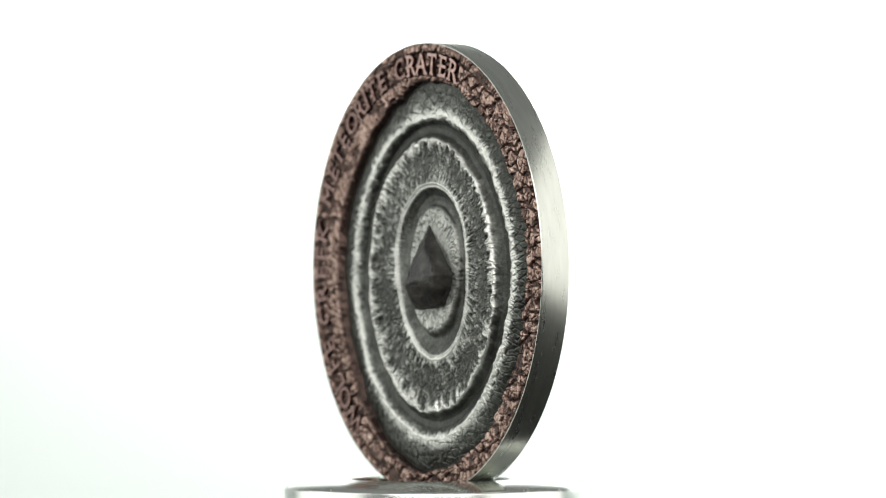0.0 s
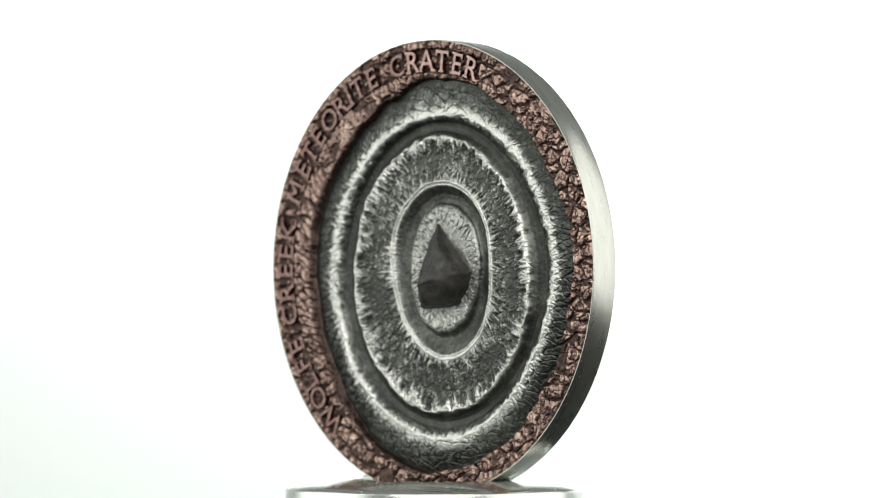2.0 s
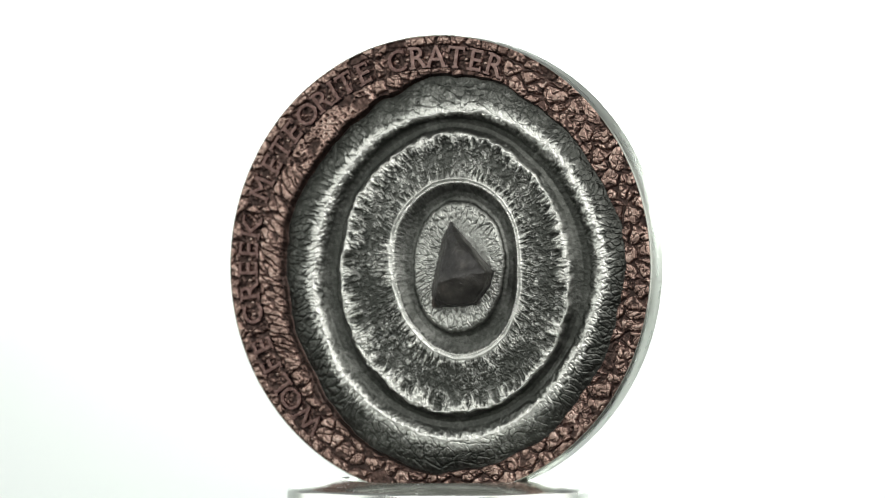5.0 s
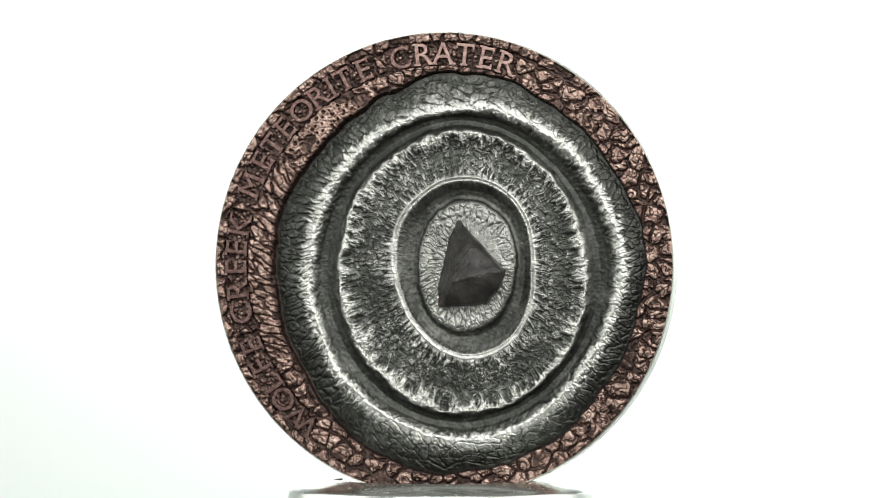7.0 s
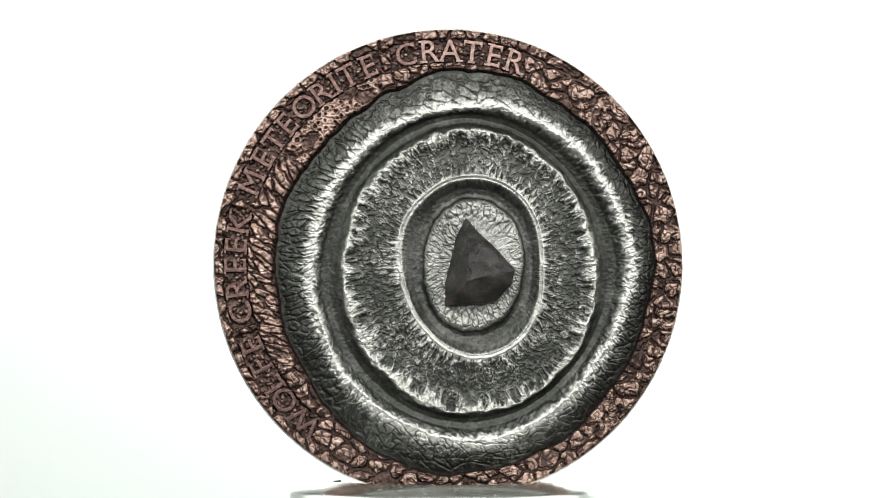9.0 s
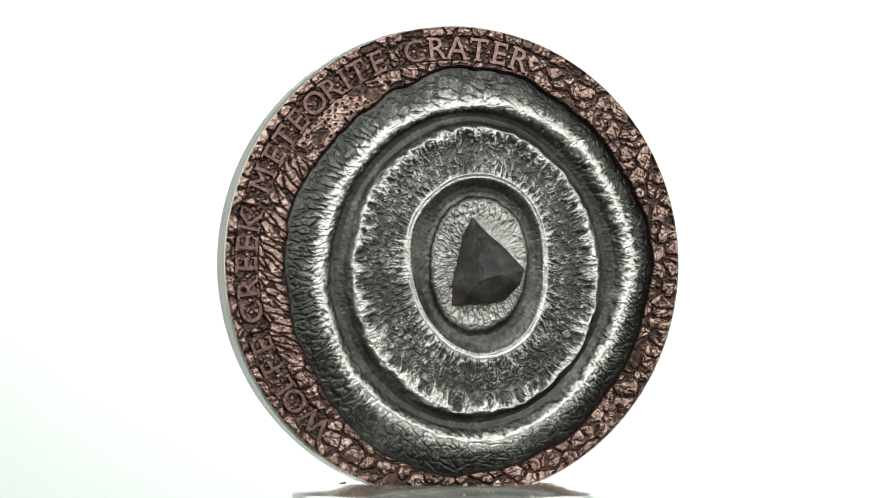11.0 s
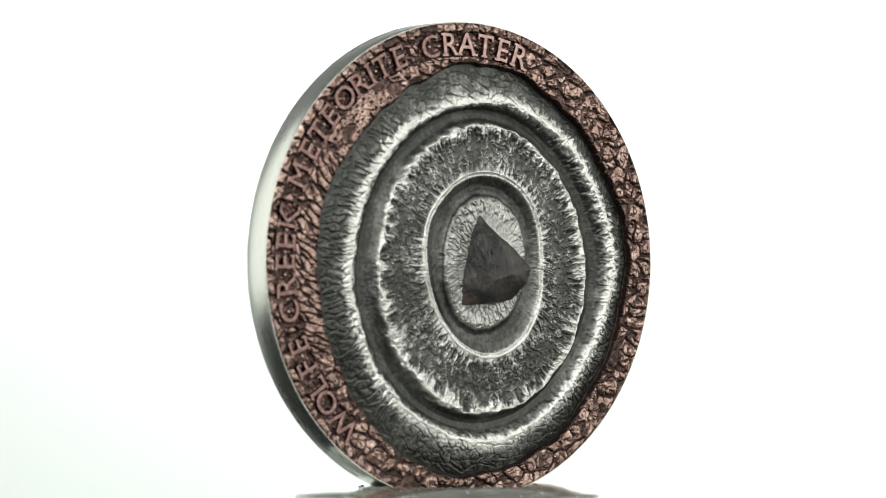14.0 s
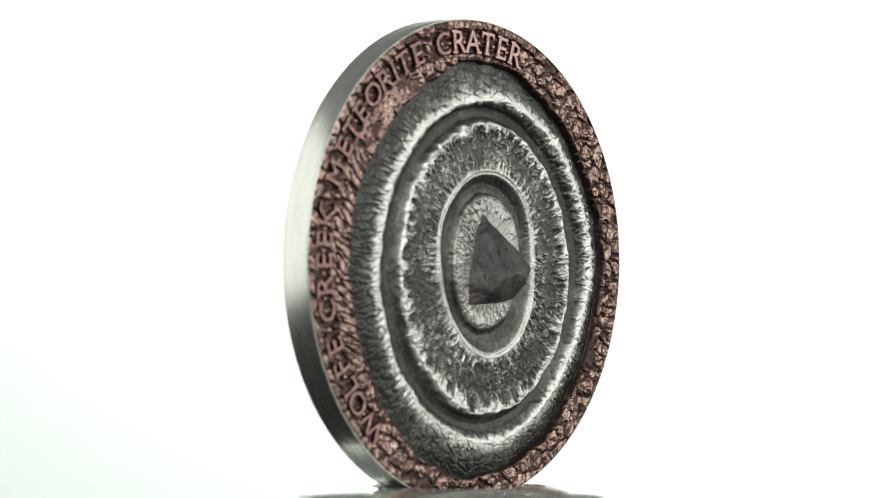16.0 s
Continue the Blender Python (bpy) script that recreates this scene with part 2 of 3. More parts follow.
def creases(x, y, seed, wrap=0):
    """Thin winding creases: 1 on the skin between them, 0 in their floor."""
    return smooth01(np.abs(vnoise(x, y, seed, wrap)), 0.0, 0.30)


def tufts(turn, s, root, reach, count, seed, lean=0.0):
    """Pointed strands rooted on ring coordinate root that run out by reach (inwards where it is negative), 0 to 1."""
    t = (s - root) / reach
    q = turn * count + lean * t
    i = np.floor(q)
    u = np.abs(q - i - 0.5) * 2
    length = 0.3 + 0.7 * rnd(i % count, i * 0, seed)
    return smooth01(1 - t / length - u, 0.0, 0.5) * smooth01(t, -0.5, -0.1)


def silver_relief(s, a, x, z):
    """Height in millimetres and polish of the silver crater."""
    turn = a / (2 * math.pi)
    broad = fbm(x * 0.30, z * 0.30, 11, 3)
    patch = fbm(x * 0.85 + 5, z * 0.85, 13, 3)
    wx, wz = x + 0.5 * fbm(x * 0.8, z * 0.8, 41), z + 0.5 * fbm(x * 0.8 + 9, z * 0.8, 43)
    fine = fbm(wx * 2.2, wz * 2.2, 3) * (1 - 0.75 * smooth01(s, 3.25, 3.4) * (1 - smooth01(s, 4.2, 4.5)))
    slant = turn + 0.004 * vnoise(turn * 70, s * 1.5, 27, 70)
    sway = turn + 0.006 * vnoise(turn * 60, s * 2.5, 31, 60) + 0.0025 * vnoise(turn * 190, s * 7.0, 32, 190)
    thick = smooth01(vnoise(turn * 37, s * 1.3, 33, 37) + 0.5 * patch, -0.6, 0.5)
    fur = 0.6 * vnoise(slant * 250, s * 4.6, 21, 250) + 0.45 * vnoise(slant * 520, s * 7.0, 22, 520)
    tuft = vnoise(slant * 130, s * 2.4, 23, 130)
    knob = vnoise(turn * 105 + 0.5 * patch, s * 6.0, 29, 105)
    calm = 1 - 0.85 * smooth01(s, 3.2, 3.4) * (1 - smooth01(s, 4.2, 4.5))
    wob = s + calm * ((0.085 * tuft + 0.05 * fur) * smooth01(s, 2.4, 2.8) * (1 - smooth01(s, 4.9, 5.6)) + 0.05 * patch * smooth01(s, 2.2, 2.8))
    h = table(wob, [(0, 0.16), (0.9, 0.20), (0.975, 0.22), (1.02, -0.34), (1.2, -0.50), (1.5, -0.40), (1.78, -0.06), (1.88, 0.16), (1.97, 0.20), (2.04, 0.21), (2.3, 0.12),
                    (2.6, 0.02), (2.72, 0.05), (2.86, 0.23), (3.10, 0.28), (3.28, 0.02), (3.5, -0.36), (3.8, -0.56), (4.2, -0.44), (4.5, -0.06), (4.75, 0.18), (5.0, 0.24), (5.12, 0.2),
                    (5.35, 0.06), (5.7, -0.30), (5.93, -0.60), (6.0, -0.66)])
    pol = table(wob, [(0, 0.64), (0.93, 0.62), (0.985, 0.45), (1.02, 0.10), (1.4, 0.07), (1.66, 0.12), (1.80, 0.24), (1.88, 0.42), (2.04, 0.46), (2.09, 0.38), (2.2, 0.34),
                      (2.40, 0.22), (2.62, 0.17), (2.76, 0.28), (2.88, 0.55), (3.06, 0.72), (3.16, 0.45), (3.32, 0.10), (3.6, 0.02), (4.15, 0.01), (4.35, 0.06), (4.5, 0.22), (4.68, 0.66), (4.88, 0.92), (5.05, 0.94),
                      (5.16, 0.62), (5.34, 0.31), (5.6, 0.13), (5.8, 0.05), (6.0, 0.01)])
    b1, _, _ = cells(wx * 1.0, wz * 1.0, 51)
    b2, _, _ = cells(wx * 2.0, wz * 2.0, 53)
    vary = smooth01(fbm(x * 0.6 + 3, z * 0.6, 57, 3), -0.35, 0.3)
    net, mesh = smooth01(b1, 0.0, 0.10 + 0.14 * vary), 1 - (0.35 + 0.65 * vary) * (1 - smooth01(b2, 0.0, 0.34))
    b3, _, _ = cells(slant * 165 + 0.5 * patch, s * 1.9 + 0.3 * patch, 63, 165)
    b4, _, _ = cells(turn * 60 + 0.6 * patch, s * 4.2 + 0.5 * patch, 65, 60)
    hatch, fold = smooth01(b3, 0.0, 0.26), smooth01(b4, 0.0, 0.22)
    b7, _, _ = cells(turn * 66 + 0.7 * patch, s * 3.3 + 0.6 * patch, 67, 66)
    scale = np.minimum(smooth01(b7, 0.0, 0.16), 0.55 + 0.45 * mesh)
    side = smooth01(np.abs(np.cos(a)) + 0.35 * broad, 0.35, 0.75)
    bricks = np.minimum(net, 0.35 + 0.65 * mesh)
    on_plate = 1 - smooth01(s, 0.94, 0.98)
    plate_edge = smooth01(s, 0.3, 0.62)
    on_mid = smooth01(s, 2.05, 2.15) * (1 - smooth01(s, 2.95, 3.1))
    on_outer = smooth01(s, 4.85, 5.1) * (1 - smooth01(s, 5.85, 5.97))
    on_slope = smooth01(s, 1.55, 1.85) * (1 - smooth01(s, 1.93, 1.96)) + smooth01(s, 3.05, 3.2) * (1 - smooth01(s, 4.75, 5.0)) * (0.3 + 0.7 * smooth01(np.abs(s - 3.8), 0.3, 0.6))
    ridge = np.exp(-((s - 2.93) / 0.17) ** 2)
    hair = np.exp(-((s - 2.12) / 0.17) ** 2) * smooth01(s, 2.03, 2.08)
    crest = np.exp(-((s - 4.85) / 0.28) ** 2)
    net_here = 0.35 + smooth01(broad + 0.6 * patch - 0.35 * np.sin(a), -0.1, 0.35)
    b8, d8, c8 = cells(slant * 150 + 1.2 * patch, s * 7.5 + 1.5 * fine, 69, 150)
    dense = 0.16 + 0.5 * np.exp(-((s - 2.25) / 0.15) ** 2) + 0.5 * smooth01(s, 2.55, 2.8) + 0.4 * smooth01(patch + broad, -0.1, 0.3)
    flake = smooth01(0.55 - d8, 0.0, 0.25) * smooth01(b8, 0.02, 0.2) * (c8 < dense)
    combs = np.minimum(fold, 0.5 + 0.5 * mesh)
    hide = side * np.minimum(hatch, 0.6 + 0.4 * net) + (1 - side) * scale
    # strands of fur along the ridges
    clump = np.maximum(tufts(sway, wob, 3.02, -0.40, 96, 101, 0.5), 0.8 * tufts(sway, wob, 3.0, -0.30, 171, 102, -0.4))
    fringe = np.maximum(tufts(sway, wob, 3.04, 0.34, 118, 103, 0.4), 0.8 * tufts(sway, wob, 3.04, 0.24, 204, 104, -0.3))
    lash = np.maximum(tufts(sway, wob, 2.06, 0.42, 84, 105, 0.6), 0.85 * tufts(sway, wob, 2.06, 0.28, 150, 106, -0.5))
    comb_in = tufts(sway, s, 1.92, -0.24, 170, 107, 0.3)
    beard = np.maximum(tufts(sway, wob, 4.86, -0.50, 180, 108, 0.4), 0.8 * tufts(sway, wob, 4.84, -0.34, 310, 109, -0.5))
    strands = np.maximum(tufts(sway, wob, 5.05, 0.62, 130, 110, 0.8), 0.8 * tufts(sway, wob, 5.05, 0.45, 230, 111, -0.6)) * (0.3 + 0.7 * side)
    rest = 1 - 0.8 * smooth01(np.cos(a - 0.95), 0.35, 0.8) * smooth01(s, 0.25, 0.4) * (1 - smooth01(s, 0.66, 0.8))
    h = h + on_plate * rest * (0.13 * ((1 - plate_edge) * mesh + plate_edge * combs) - 0.10 + 0.05 * fine)
    h = h + on_mid * (0.08 * net_here * (bricks - 0.7) + 0.05 * fine + 0.09 * flake) + on_outer * (0.11 * (hide - 0.75) + 0.03 * fur + 0.03 * fine)
    h = h + on_slope * 0.05 * fur + ridge * (0.06 * fur + 0.14 * knob + 0.07 * tuft) + hair * 0.06 * fur + crest * (0.03 * fur + 0.03 * tuft) + 0.02 * fine
    h = h + (0.07 + 0.08 * thick) * clump + 0.07 * fringe + (0.05 + 0.09 * thick) * lash + 0.05 * comb_in + 0.06 * beard + 0.06 * strands
    pol = pol + on_plate * rest * 0.24 * (((1 - plate_edge) * mesh + plate_edge * combs) - 0.85)
    pol = pol + on_mid * ((0.20 + 0.16 * smooth01(-np.sin(a), 0.2, 0.8) * (1 - smooth01(s, 2.5, 2.7))) * net_here * (bricks - 0.80) + 0.18 * fine + 0.08 * fur + 0.34 * flake - 0.09) + on_outer * (0.44 * (hide - 0.80) + 0.10 * fur + 0.12 * fine)
    pol = pol + on_slope * 0.12 * fur + ridge * (0.20 * fur + 0.34 * knob) + hair * 0.2 * fur + crest * 0.24 * fur + 0.12 * fine + 0.20 * broad + 0.10 * patch
    pol = pol + (0.36 + 0.32 * thick) * clump + (0.18 + 0.24 * thick) * fringe + (0.20 + 0.38 * thick) * lash + 0.26 * comb_in + 0.34 * beard + 0.36 * strands
    # slope beyond the outer crest is darker towards left and right
    pol = pol - 0.15 * side * smooth01(s, 5.1, 5.3) * (1 - strands)
    pol = pol - 0.27 * ridge - 0.20 * hair - 0.10 * crest
    # the hairline that splits the inner ring in two
    lean = s + 0.02 * patch
    inner_line, outer_line = np.exp(-((lean - 1.90) / 0.026) ** 2), np.exp(-((lean - 2.035) / 0.014) ** 2)
    between = np.exp(-((lean - 1.975) / 0.026) ** 2)
    h = h + 0.05 * inner_line + 0.07 * outer_line - 0.05 * between
    pol = pol + (0.34 + 0.2 * fur) * inner_line + (0.44 + 0.2 * fur) * outer_line - 0.22 * between
    return h, np.clip(pol, 0, 1)


TEXT_FROM, TEXT_TO, TEXT_R = 69.5, 230.5, 22.67


def copper_relief(s, a, x, z):
    """Height in millimetres and polish of the cobbled copper border."""
    r = np.hypot(x, z)
    f = np.arctan2(z, x)
    turn = (f / (2 * math.pi)) % 1
    deg = np.degrees(f) % 360
    warp = 0.35 * fbm(x * 0.7, z * 0.7, 81)
    w2 = 0.35 * fbm(x * 0.7 + 31, z * 0.7, 83)
    fine = fbm(x * 2.3 + warp, z * 2.3 + w2, 97)
    # flat-topped cobbles, engraved with winding lines
    b1, _, c1 = cells(turn * 84 + 1.2 * warp, (r + w2) * 0.55, 91, 84, 0.75)
    right = smooth01(np.cos(f), 0.55, 0.85)
    b2, _, c2 = cells(turn * 98 + 1.8 * warp, (r + w2) * 0.44 + 0.25 * warp, 92, 98, 0.95)
    b1, c1 = b1 * (1 - right) + b2 * right, np.where(right > 0.5, c2, c1)
    stone = smooth01(b1, 0.06, 0.21)
    wriggle = smooth01(np.abs(vnoise(x * 1.5 + 3 * warp, z * 1.5 + 3 * w2, 93)), 0.04, 0.27)
    wriggle2 = smooth01(np.abs(vnoise(x * 2.6 + 2 * warp, z * 2.6 + 2 * w2, 94)), 0.02, 0.26)
    lines = 1 - (1 - np.minimum(wriggle, 0.25 + 0.75 * wriggle2)) * smooth01(b1, 0.09, 0.20)
    sunk = 1 - 0.7 * (c1 < 0.05)
    rock = stone * (0.12 + 0.88 * lines) * sunk
    # slanting strands between the words and the crater
    b3, _, _ = cells(turn * 138 + 0.75 * (r - 20) + 1.5 * warp, r * 0.34 + w2, 95, 138)
    worm = smooth01(b3, 0.05, 0.24) * (0.45 + 0.55 * wriggle)
    where_worm = smooth01(deg, 143, 152) * (1 - smooth01(deg, 204, 214)) * (1 - smooth01(r, 21.3, 21.7))
    # a spongy stretch with small pits and a few large dark ones
    b4, d4, _ = cells(x * 1.35 + warp, z * 1.35 + w2, 96)
    _, d5, c5 = cells(turn * 40 + warp, r * 0.5, 98, 40)
    sponge = smooth01(d4 + 0.25 * fine, 0.10, 0.36) * (0.7 + 0.3 * smooth01(b4, 0.0, 0.2)) * (1 - 0.9 * (c5 < 0.3) * (1 - smooth01(d5, 0.26, 0.40)))
    where_sponge = smooth01(deg, 108, 114) * (1 - smooth01(deg, 140, 147)) * (1 - smooth01(r, 21.5, 21.9))
    sponge = 0.15 + 0.85 * sponge
    rock = rock * (1 - where_worm) * (1 - where_sponge) + worm * where_worm + sponge * where_sponge
    tops = stone * sunk * (1 - where_worm) * (1 - where_sponge) + smooth01(b3, 0.05, 0.24) * where_worm + sponge * where_sponge
    h = 0.20 * tops + 0.13 * rock + 0.03 * smooth01(b1, 0.1, 0.5) - 0.21 + 0.045 * fine
    pol = 0.03 + 0.64 * rock * (0.84 + 0.26 * c1) + 0.30 * fine
    # sunk panels that carry the words
    ragged = 0.22 * fbm(x * 1.3, z * 1.3, 99)
    inside = np.abs(r - TEXT_R) - 1.36 + ragged
    gap1 = np.abs(deg - 163.6) - 1.2
    gap2 = np.abs(deg - 107.0) - 1.4
    gap3 = np.abs(deg - 197.9) - 0.7
    panel = (1 - smooth01(inside, -0.22, 0.05)) * smooth01(deg, TEXT_FROM - 1, TEXT_FROM + 0.5) * (1 - smooth01(deg, TEXT_TO - 0.5, TEXT_TO + 1))
    for g in (gap1, gap2, gap3):
        panel = panel * smooth01(g, -0.3, 0.5)
    b6, _, c6 = cells(x * 1.9, z * 1.9, 90)
    bump = smooth01(b6, 0.05, 0.4) * (c6 > 0.35)
    h = h * (1 - panel) + panel * (-0.30 + 0.12 * fine + 0.12 * bump)
    pol = pol * (1 - panel) + panel * (0.03 + 0.30 * fine + 0.30 * bump * (1 - smooth01(inside, -0.8, -0.25)))
    # struck wall down to the crater, flat lip against the edge
    wall = smooth01(s, 6.0, 6.07)
    h = h * wall + (1 - wall) * -0.60
    pol = pol * (0.15 + 0.85 * smooth01(s, 6.04, 6.13))
    lip = smooth01(r, 24.6, 24.86)
    h = h * (1 - lip) + lip * -0.02
    return h, np.clip(pol, 0, 1)


def relief_part(name, s_values, count, relief, mat, parent, label):
    """One struck field between two rings, as a fine grid in ring coordinates."""
    ang = np.arange(count) * (2 * math.pi / count)
    s, a = np.meshgrid(np.array(s_values), ang, indexing="ij")
    r = ring_radius(s, a)
    x, z = PLATE[0] + r * np.cos(a), PLATE[1] + r * np.sin(a)
    h, pol = relief(s, a, x, z)
    n = len(s_values)
    co = np.stack([x * 0.001, -h * 0.001, z * 0.001 + CENTRE_Z], -1).reshape(-1, 3)
    i, j = np.meshgrid(np.arange(n - 1), np.arange(count), indexing="ij")
    k = (j + 1) % count
    quads = np.stack([i * count + j, i * count + k, (i + 1) * count + k, (i + 1) * count + j], -1).reshape(-1, 4)
    me = bpy.data.meshes.new(name)
    me.vertices.add(len(co))
    me.vertices.foreach_set("co", co.ravel())
    me.loops.add(quads.size)
    me.loops.foreach_set("vertex_index", quads.ravel().astype(np.int32))
    me.polygons.add(len(quads))
    me.polygons.foreach_set("loop_start", np.arange(0, quads.size, 4, dtype=np.int32))
    me.update(calc_edges=True)
    at = me.attributes.new("polish", "FLOAT", "POINT")
    at.data.foreach_set("value", pol.ravel().astype(np.float32))
    me.polygons.foreach_set("use_smooth", np.ones(len(quads), dtype=bool))
    me.materials.append(mat)
    ob = new(name, me)
    ob.parent = parent
    return tagged(ob, label)


def spread(stops):
    """Ring coordinates with the given number of steps in each stretch."""
    out = [stops[0][0]]
    for (s0, _), (s1, n) in zip(stops, stops[1:]):
        out += [s0 + (s1 - s0) * (i + 1) / n for i in range(n)]
    return out


SERIFS = {  # bars that end the strokes: side of the letter, height in half caps; "tick": hanging ends of the arms
    "W": (("l", 1), ("r", 1)), "L": (("l", 1), ("l", -1), ("tick", -1)), "F": (("l", 1), ("l", -1), ("tick", 1)),
    "E": (("l", 1), ("l", -1), ("tick", 1), ("tick", -1)), "R": (("l", 1), ("l", -1), ("r", -1)),
    "K": (("l", 1), ("l", -1), ("r", 1), ("r", -1)), "M": (("l", 1), ("l", -1), ("r", 1), ("r", -1)),
    "T": (("c", -1), ("tick", 1), ("left_tick", 1)), "I": (("c", 1), ("c", -1)), "A": (("l", -1), ("r", -1)), "O": (), "C": (("tick", 1),),
}
WORDS = (
    ("WOLFE", (227.5, 219.6, 214.6, 208.6, 202.6)),
    ("CREEK", (193.3, 186.9, 180.6, 175.2, 169.2)),
    ("METEORITE", (157.6, 150.4, 144.9, 139.3, 132.7, 126.9, 122.4, 118.2, 112.2)),
    ("CRATER", (101.6, 95.3, 89.6, 83.6, 77.7, 72.0)),
)


def glyph(ch, cap, polish):
    """A raised letter from the built-in font with small serifs, centred, standing out towards -y."""
    cu = bpy.data.curves.new("glyph", "FONT")
    cu.body, cu.size, cu.extrude, cu.bevel_depth, cu.offset = ch, cap / 0.73, 0.20e-3, 0.045e-3, -0.014e-3
    cu.align_x = "CENTER"
    cu.resolution_u = 4
    ob = bpy.data.objects.new("glyph", cu)
    me = bpy.data.meshes.new_from_object(ob)
    bpy.data.objects.remove(ob)
    bpy.data.curves.remove(cu)
    bm = bmesh.new()
    bm.from_mesh(me)
    bpy.data.meshes.remove(me)
    ys = [v.co.y for v in bm.verts]
    mid = (max(ys) + min(ys)) / 2
    for v in bm.verts:
        v.co = Vector((v.co.x * 1.0, v.co.y - mid, v.co.z))
    xs = [v.co.x for v in bm.verts]
    lo, hi = min(xs), max(xs)
    top = (max(ys) - min(ys)) / 2
    for side, y in SERIFS[ch]:
        if side == "tick" or side == "left_tick":
            x = hi - 0.035 * cap if side == "tick" else lo + 0.035 * cap
            at, size = (x, y * (top - 0.12 * cap)), (0.07 * cap, 0.24 * cap)
        else:
            x = {"l": lo + 0.06 * cap, "r": hi - 0.06 * cap, "c": (lo + hi) / 2}[side]
            at, size = (x, y * (top - 0.035 * cap)), (0.30 * cap, 0.09 * cap)
        bmesh.ops.create_cube(bm, size=1, matrix=Matrix.Translation((*at, 0)) @ Matrix.Diagonal((*size, 0.486e-3, 1)))
    # lay it on the coin's face
    bmesh.ops.transform(bm, matrix=Matrix.Rotation(math.pi / 2, 4, "X"), verts=bm.verts)
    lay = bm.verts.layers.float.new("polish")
    # flanks near black: oxide plus the outline's shade put into the colour
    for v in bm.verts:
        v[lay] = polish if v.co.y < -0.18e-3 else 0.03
    return bm


def build_letters(parent):
    meshes = {}
    for word, angles in WORDS:
        for k, (ch, deg) in enumerate(zip(word, angles)):
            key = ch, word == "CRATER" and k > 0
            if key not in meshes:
                # last word brighter, but for its first letter: rub plus painted front light
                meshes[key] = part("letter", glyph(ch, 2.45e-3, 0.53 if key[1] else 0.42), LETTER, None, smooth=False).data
                bpy.data.objects.remove([o for o in scene.objects if o.data == meshes[key]][0])
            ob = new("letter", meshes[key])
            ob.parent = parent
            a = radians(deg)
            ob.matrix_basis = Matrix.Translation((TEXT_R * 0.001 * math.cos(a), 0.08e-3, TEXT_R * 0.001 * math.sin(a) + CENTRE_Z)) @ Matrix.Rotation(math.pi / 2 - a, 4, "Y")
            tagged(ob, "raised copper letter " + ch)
    # beads between the letters and inside each C
    bm = bmesh.new()
    bmesh.ops.create_icosphere(bm, subdivisions=2, radius=0.2e-3)
    lay = bm.verts.layers.float.new("polish")
    for v in bm.verts:
        v[lay] = 0.75
    first = part("bead", bm, COPPER, parent)
    spots = []
    for word, angles in WORDS:
        spots += [((p + q) / 2, TEXT_R - 0.12) for p, q in zip(angles, angles[1:])]
        if word[0] == "C":
            spots.append((angles[0], TEXT_R))
    for k, (deg, r) in enumerate(spots):
        ob = first if k == 0 else new("bead", first.data)
        ob.parent = parent
        a = radians(deg)
        ob.location = (r * 0.001 * math.cos(a), 0.14e-3, r * 0.001 * math.sin(a) + CENTRE_Z)


def build_meteorite(parent):
    # corners as (across, out of the face, up): foot on the plate, brow along one side, a high ridge
    corners = [(1.79, 0.1, 4.88), (0.7, 0.1, 2.83), (0.15, 0.1, 0.19), (-0.44, 0.1, -2.22), (-0.53, 0.1, -4.63), (1.91, 0.1, -4.45), (4.85, 0.1, -4.2), (6.5, 0.1, -2.2), (6.9, 0.1, -0.6),
               (5.3, 0.1, 0.8), (3.65, 0.1, 2.5), (2.78, 0.1, 3.7), (2.6, 1.1, 3.6), (3.5, 1.9, 2.4), (5.3, 2.1, 0.85), (7.0, 2.6, -0.6), (6.6, 2.3, -2.2), (5.0, 1.7, -4.0),
               (1.6, 1.2, 2.9), (2.1, 2.4, 1.0), (1.8, 3.5, -1.8), (3.6, 3.3, -1.3), (1.8, 2.1, -4.3), (0.3, 1.3, -4.4)]
    bm = bmesh.new()
    for u, out, v in corners:
        bm.verts.new((u, -out, v))
    bmesh.ops.convex_hull(bm, input=bm.verts[:])
    bmesh.ops.delete(bm, geom=[v for v in bm.verts if not v.link_faces], context="VERTS")
    bmesh.ops.triangulate(bm, faces=bm.faces[:])
    for _ in range(4):
        bmesh.ops.subdivide_edges(bm, edges=[e for e in bm.edges if e.calc_length() > 0.22], cuts=1, use_grid_fill=True)
        bmesh.ops.triangulate(bm, faces=bm.faces[:])
    for _ in range(3):
        bmesh.ops.smooth_vert(bm, verts=[v for v in bm.verts if v.co.y < -0.3], factor=0.5, use_axis_x=True, use_axis_y=True, use_axis_z=True)
    bm.normal_update()
    shift = []
    for v in bm.verts:
        p = v.co
        d = 0.10 * noise.fractal(p * 0.55 + Vector((7, 1, 3)), 0.9, 2.1, 3) + 0.045 * noise.fractal(p * 1.9, 0.8, 2.1, 4)
        crack = abs(noise.noise(p * 0.62 + Vector((1.3, 4.1, 2.2))))
        d -= 0.08 * max(0.0, 1 - crack / 0.05)
        shift.append(v.normal * min(d, 0.15))
    for v, d in zip(bm.verts, shift):
        v.co = (v.co + d) * 0.001 + Vector((0, 0, CENTRE_Z))
    ob = part("meteorite", bm, STONE, parent, "dark grey-brown meteorite fragment with a rusty corner")
    ob.data.set_sharp_from_angle(angle=radians(38))
    return ob


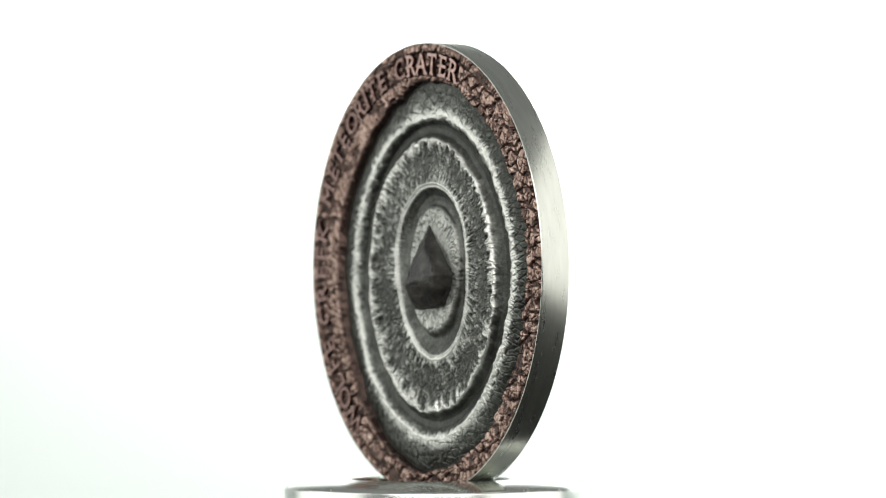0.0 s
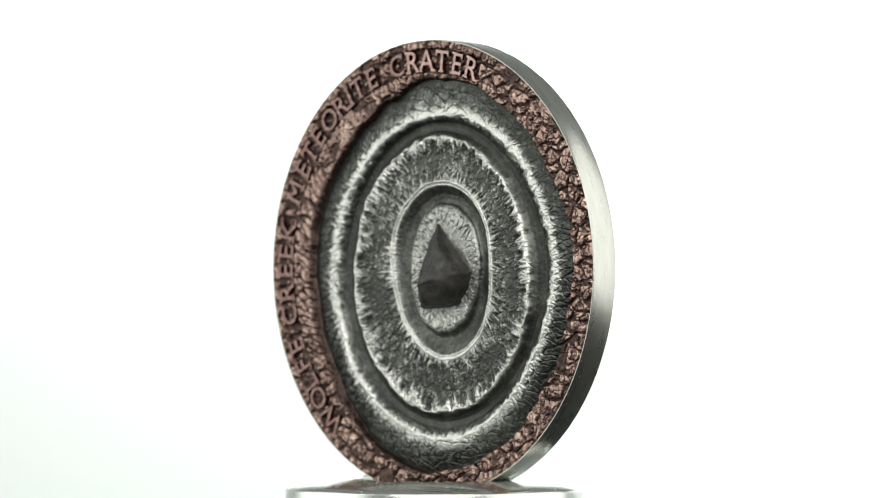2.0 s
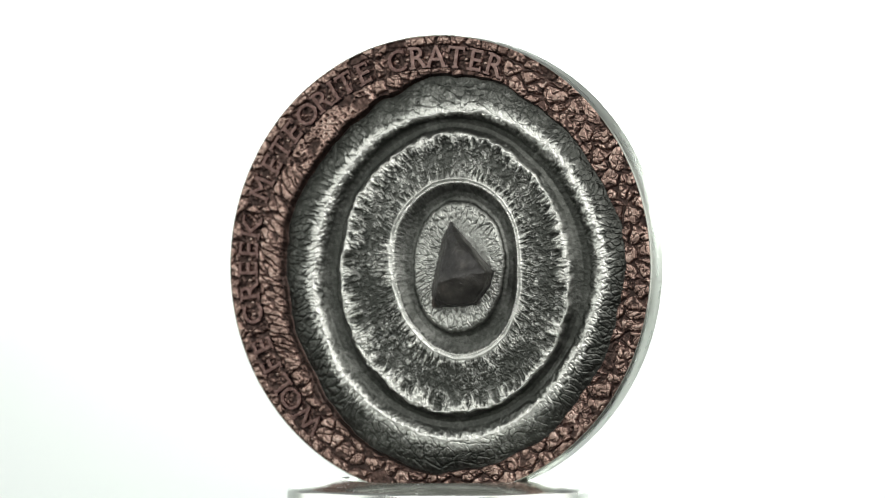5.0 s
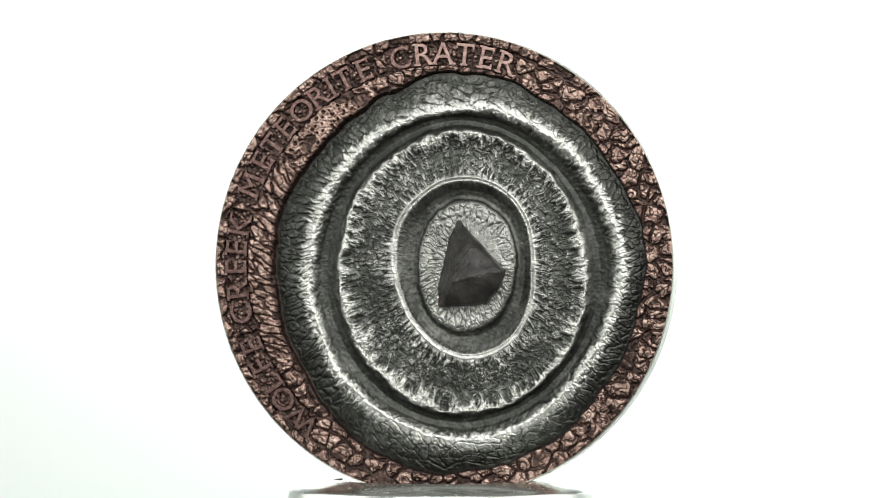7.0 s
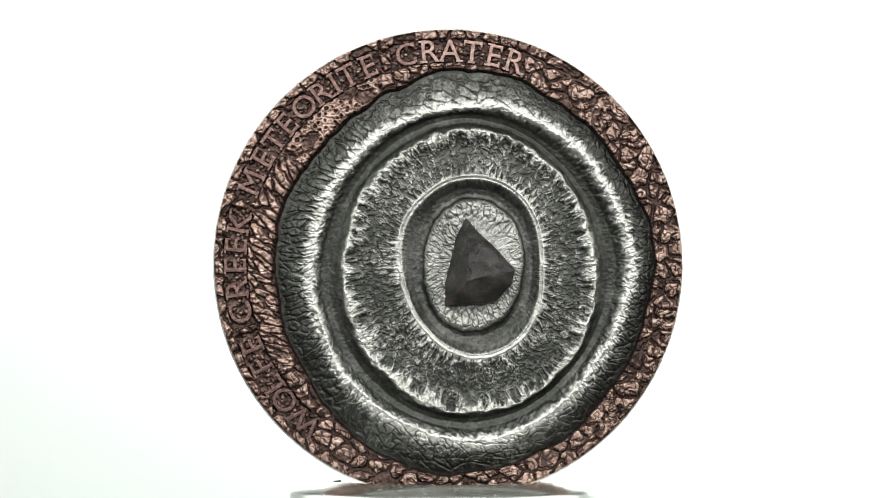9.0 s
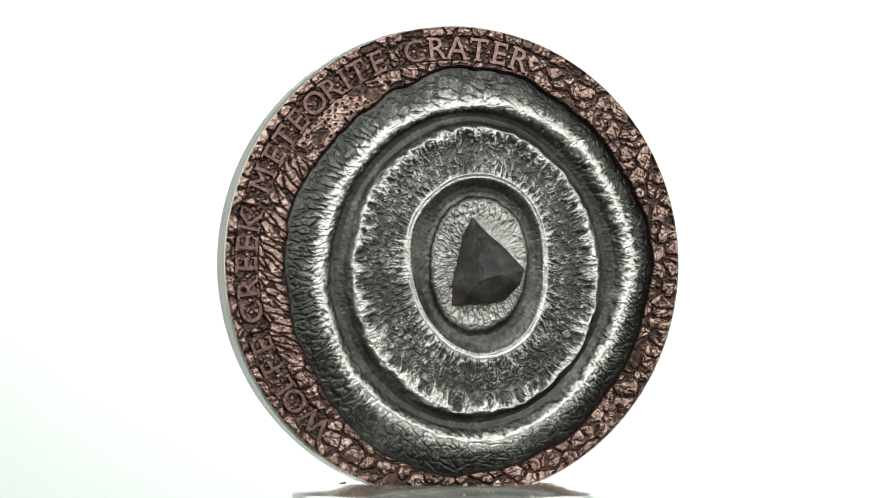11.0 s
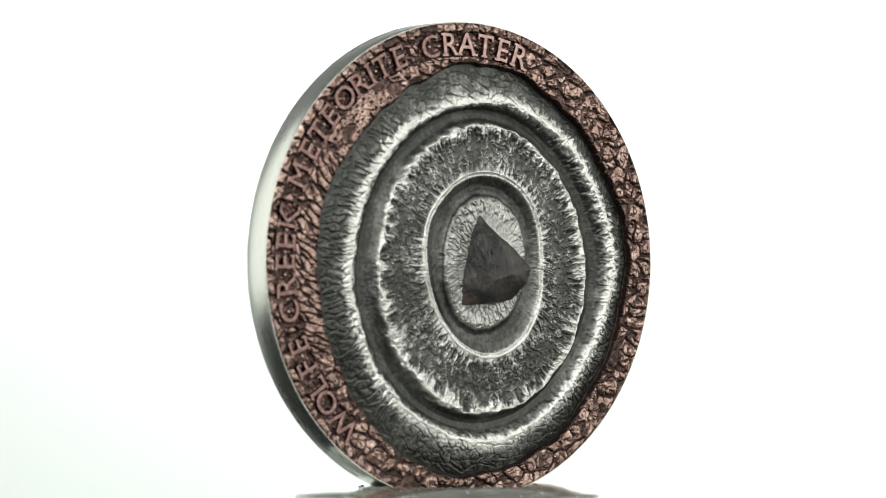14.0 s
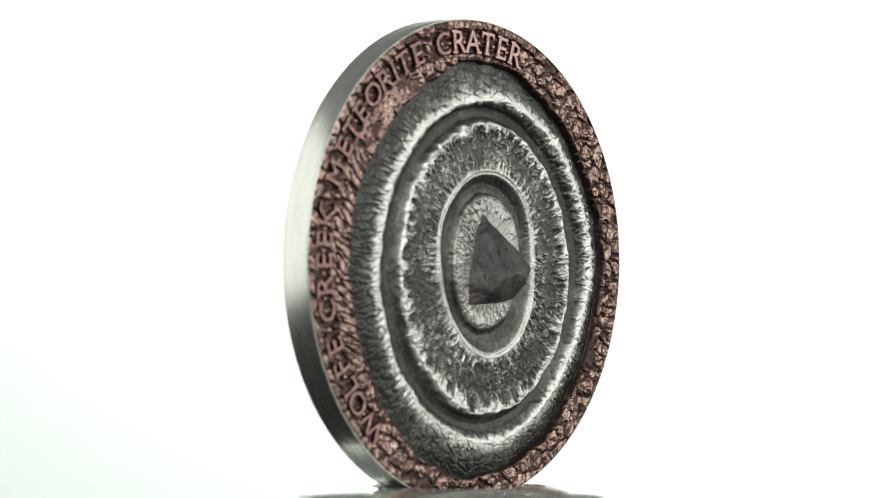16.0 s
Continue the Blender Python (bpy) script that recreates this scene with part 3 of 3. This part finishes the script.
def build_coin():
    root = tagged(new("coin"), "large antiqued silver coin with copper border and meteorite inset", "coin")
    t, r = COIN_T, COIN_R
    mm = 0.001
    prof = [(2.0, t), (24.2, t), (24.75, t - 0.02), (24.93, t - 0.1), (25.0, t - 0.25), (25.0, 0.16), (24.985, 0.06), (24.95, 0.0), (24.88, 0.0), (24.84, 0.1), (24.4, 0.8), (2.0, 0.8)]
    bm = lathe([(a * mm, b * mm) for a, b in prof], 360, axis="y", closed=True)
    bmesh.ops.translate(bm, vec=(0, 0, CENTRE_Z), verts=bm.verts)
    edge = part("edge", bm, EDGE, root, "smooth brushed silver edge and back")
    me = edge.data
    me.set_sharp_from_angle(angle=radians(35))
    N = 1800
    relief_part("inner_plate", spread([(0.02, 0), (0.9, 75), (1.0, 16)]), N // 2, silver_relief, SILVER, root, "wrinkled silver plate under the meteorite")
    relief_part("inner_terrace", spread([(1.0, 0), (1.05, 5), (1.9, 30), (2.1, 34), (3.0, 75), (3.2, 22), (4.0, 24)]), N, silver_relief, SILVER, root, "dark crater trench and hatched silver ridges")
    relief_part("outer_terrace", spread([(4.0, 0), (5.0, 36), (6.0, 50)]), N, silver_relief, SILVER, root, "bright cracked silver ridge with a darker outer slope")
    relief_part("copper_border", spread([(6.0, 0), (6.1, 10), (7.0, 84)]), 2000, copper_relief, COPPER, root, "cobbled antiqued copper border")
    build_meteorite(root)
    build_letters(root)
    return root


build_setting()
stand = build_stand()
coin = build_coin()

# ---------------- the turntable's turn, in degrees ----------------
TURN = [(0, -59.32), (1, -52.21), (2, -45.16), (3, -38.15), (4, -31.19), (5, -24.27), (6, -17.39), (7, -10.56), (8, -3.76), (9, 3.01), (10, 9.74), (11, 16.44),
        (12, 23.10), (13, 29.74), (14, 36.36), (15, 42.95), (16, 49.52)]
SEAT = pose(0.00050, -0.00149, 0.0235, 0.455) @ Matrix.Translation((0, 0, -CENTRE_Z))


def motions():
    walk(coin, [(t, pose(0, 0, 0, 0, 0, d) @ SEAT) for t, d in TURN])
    walk(stand, [(t, pose(0, 0, 0, 0, 0, d)) for t, d in TURN])


motions()
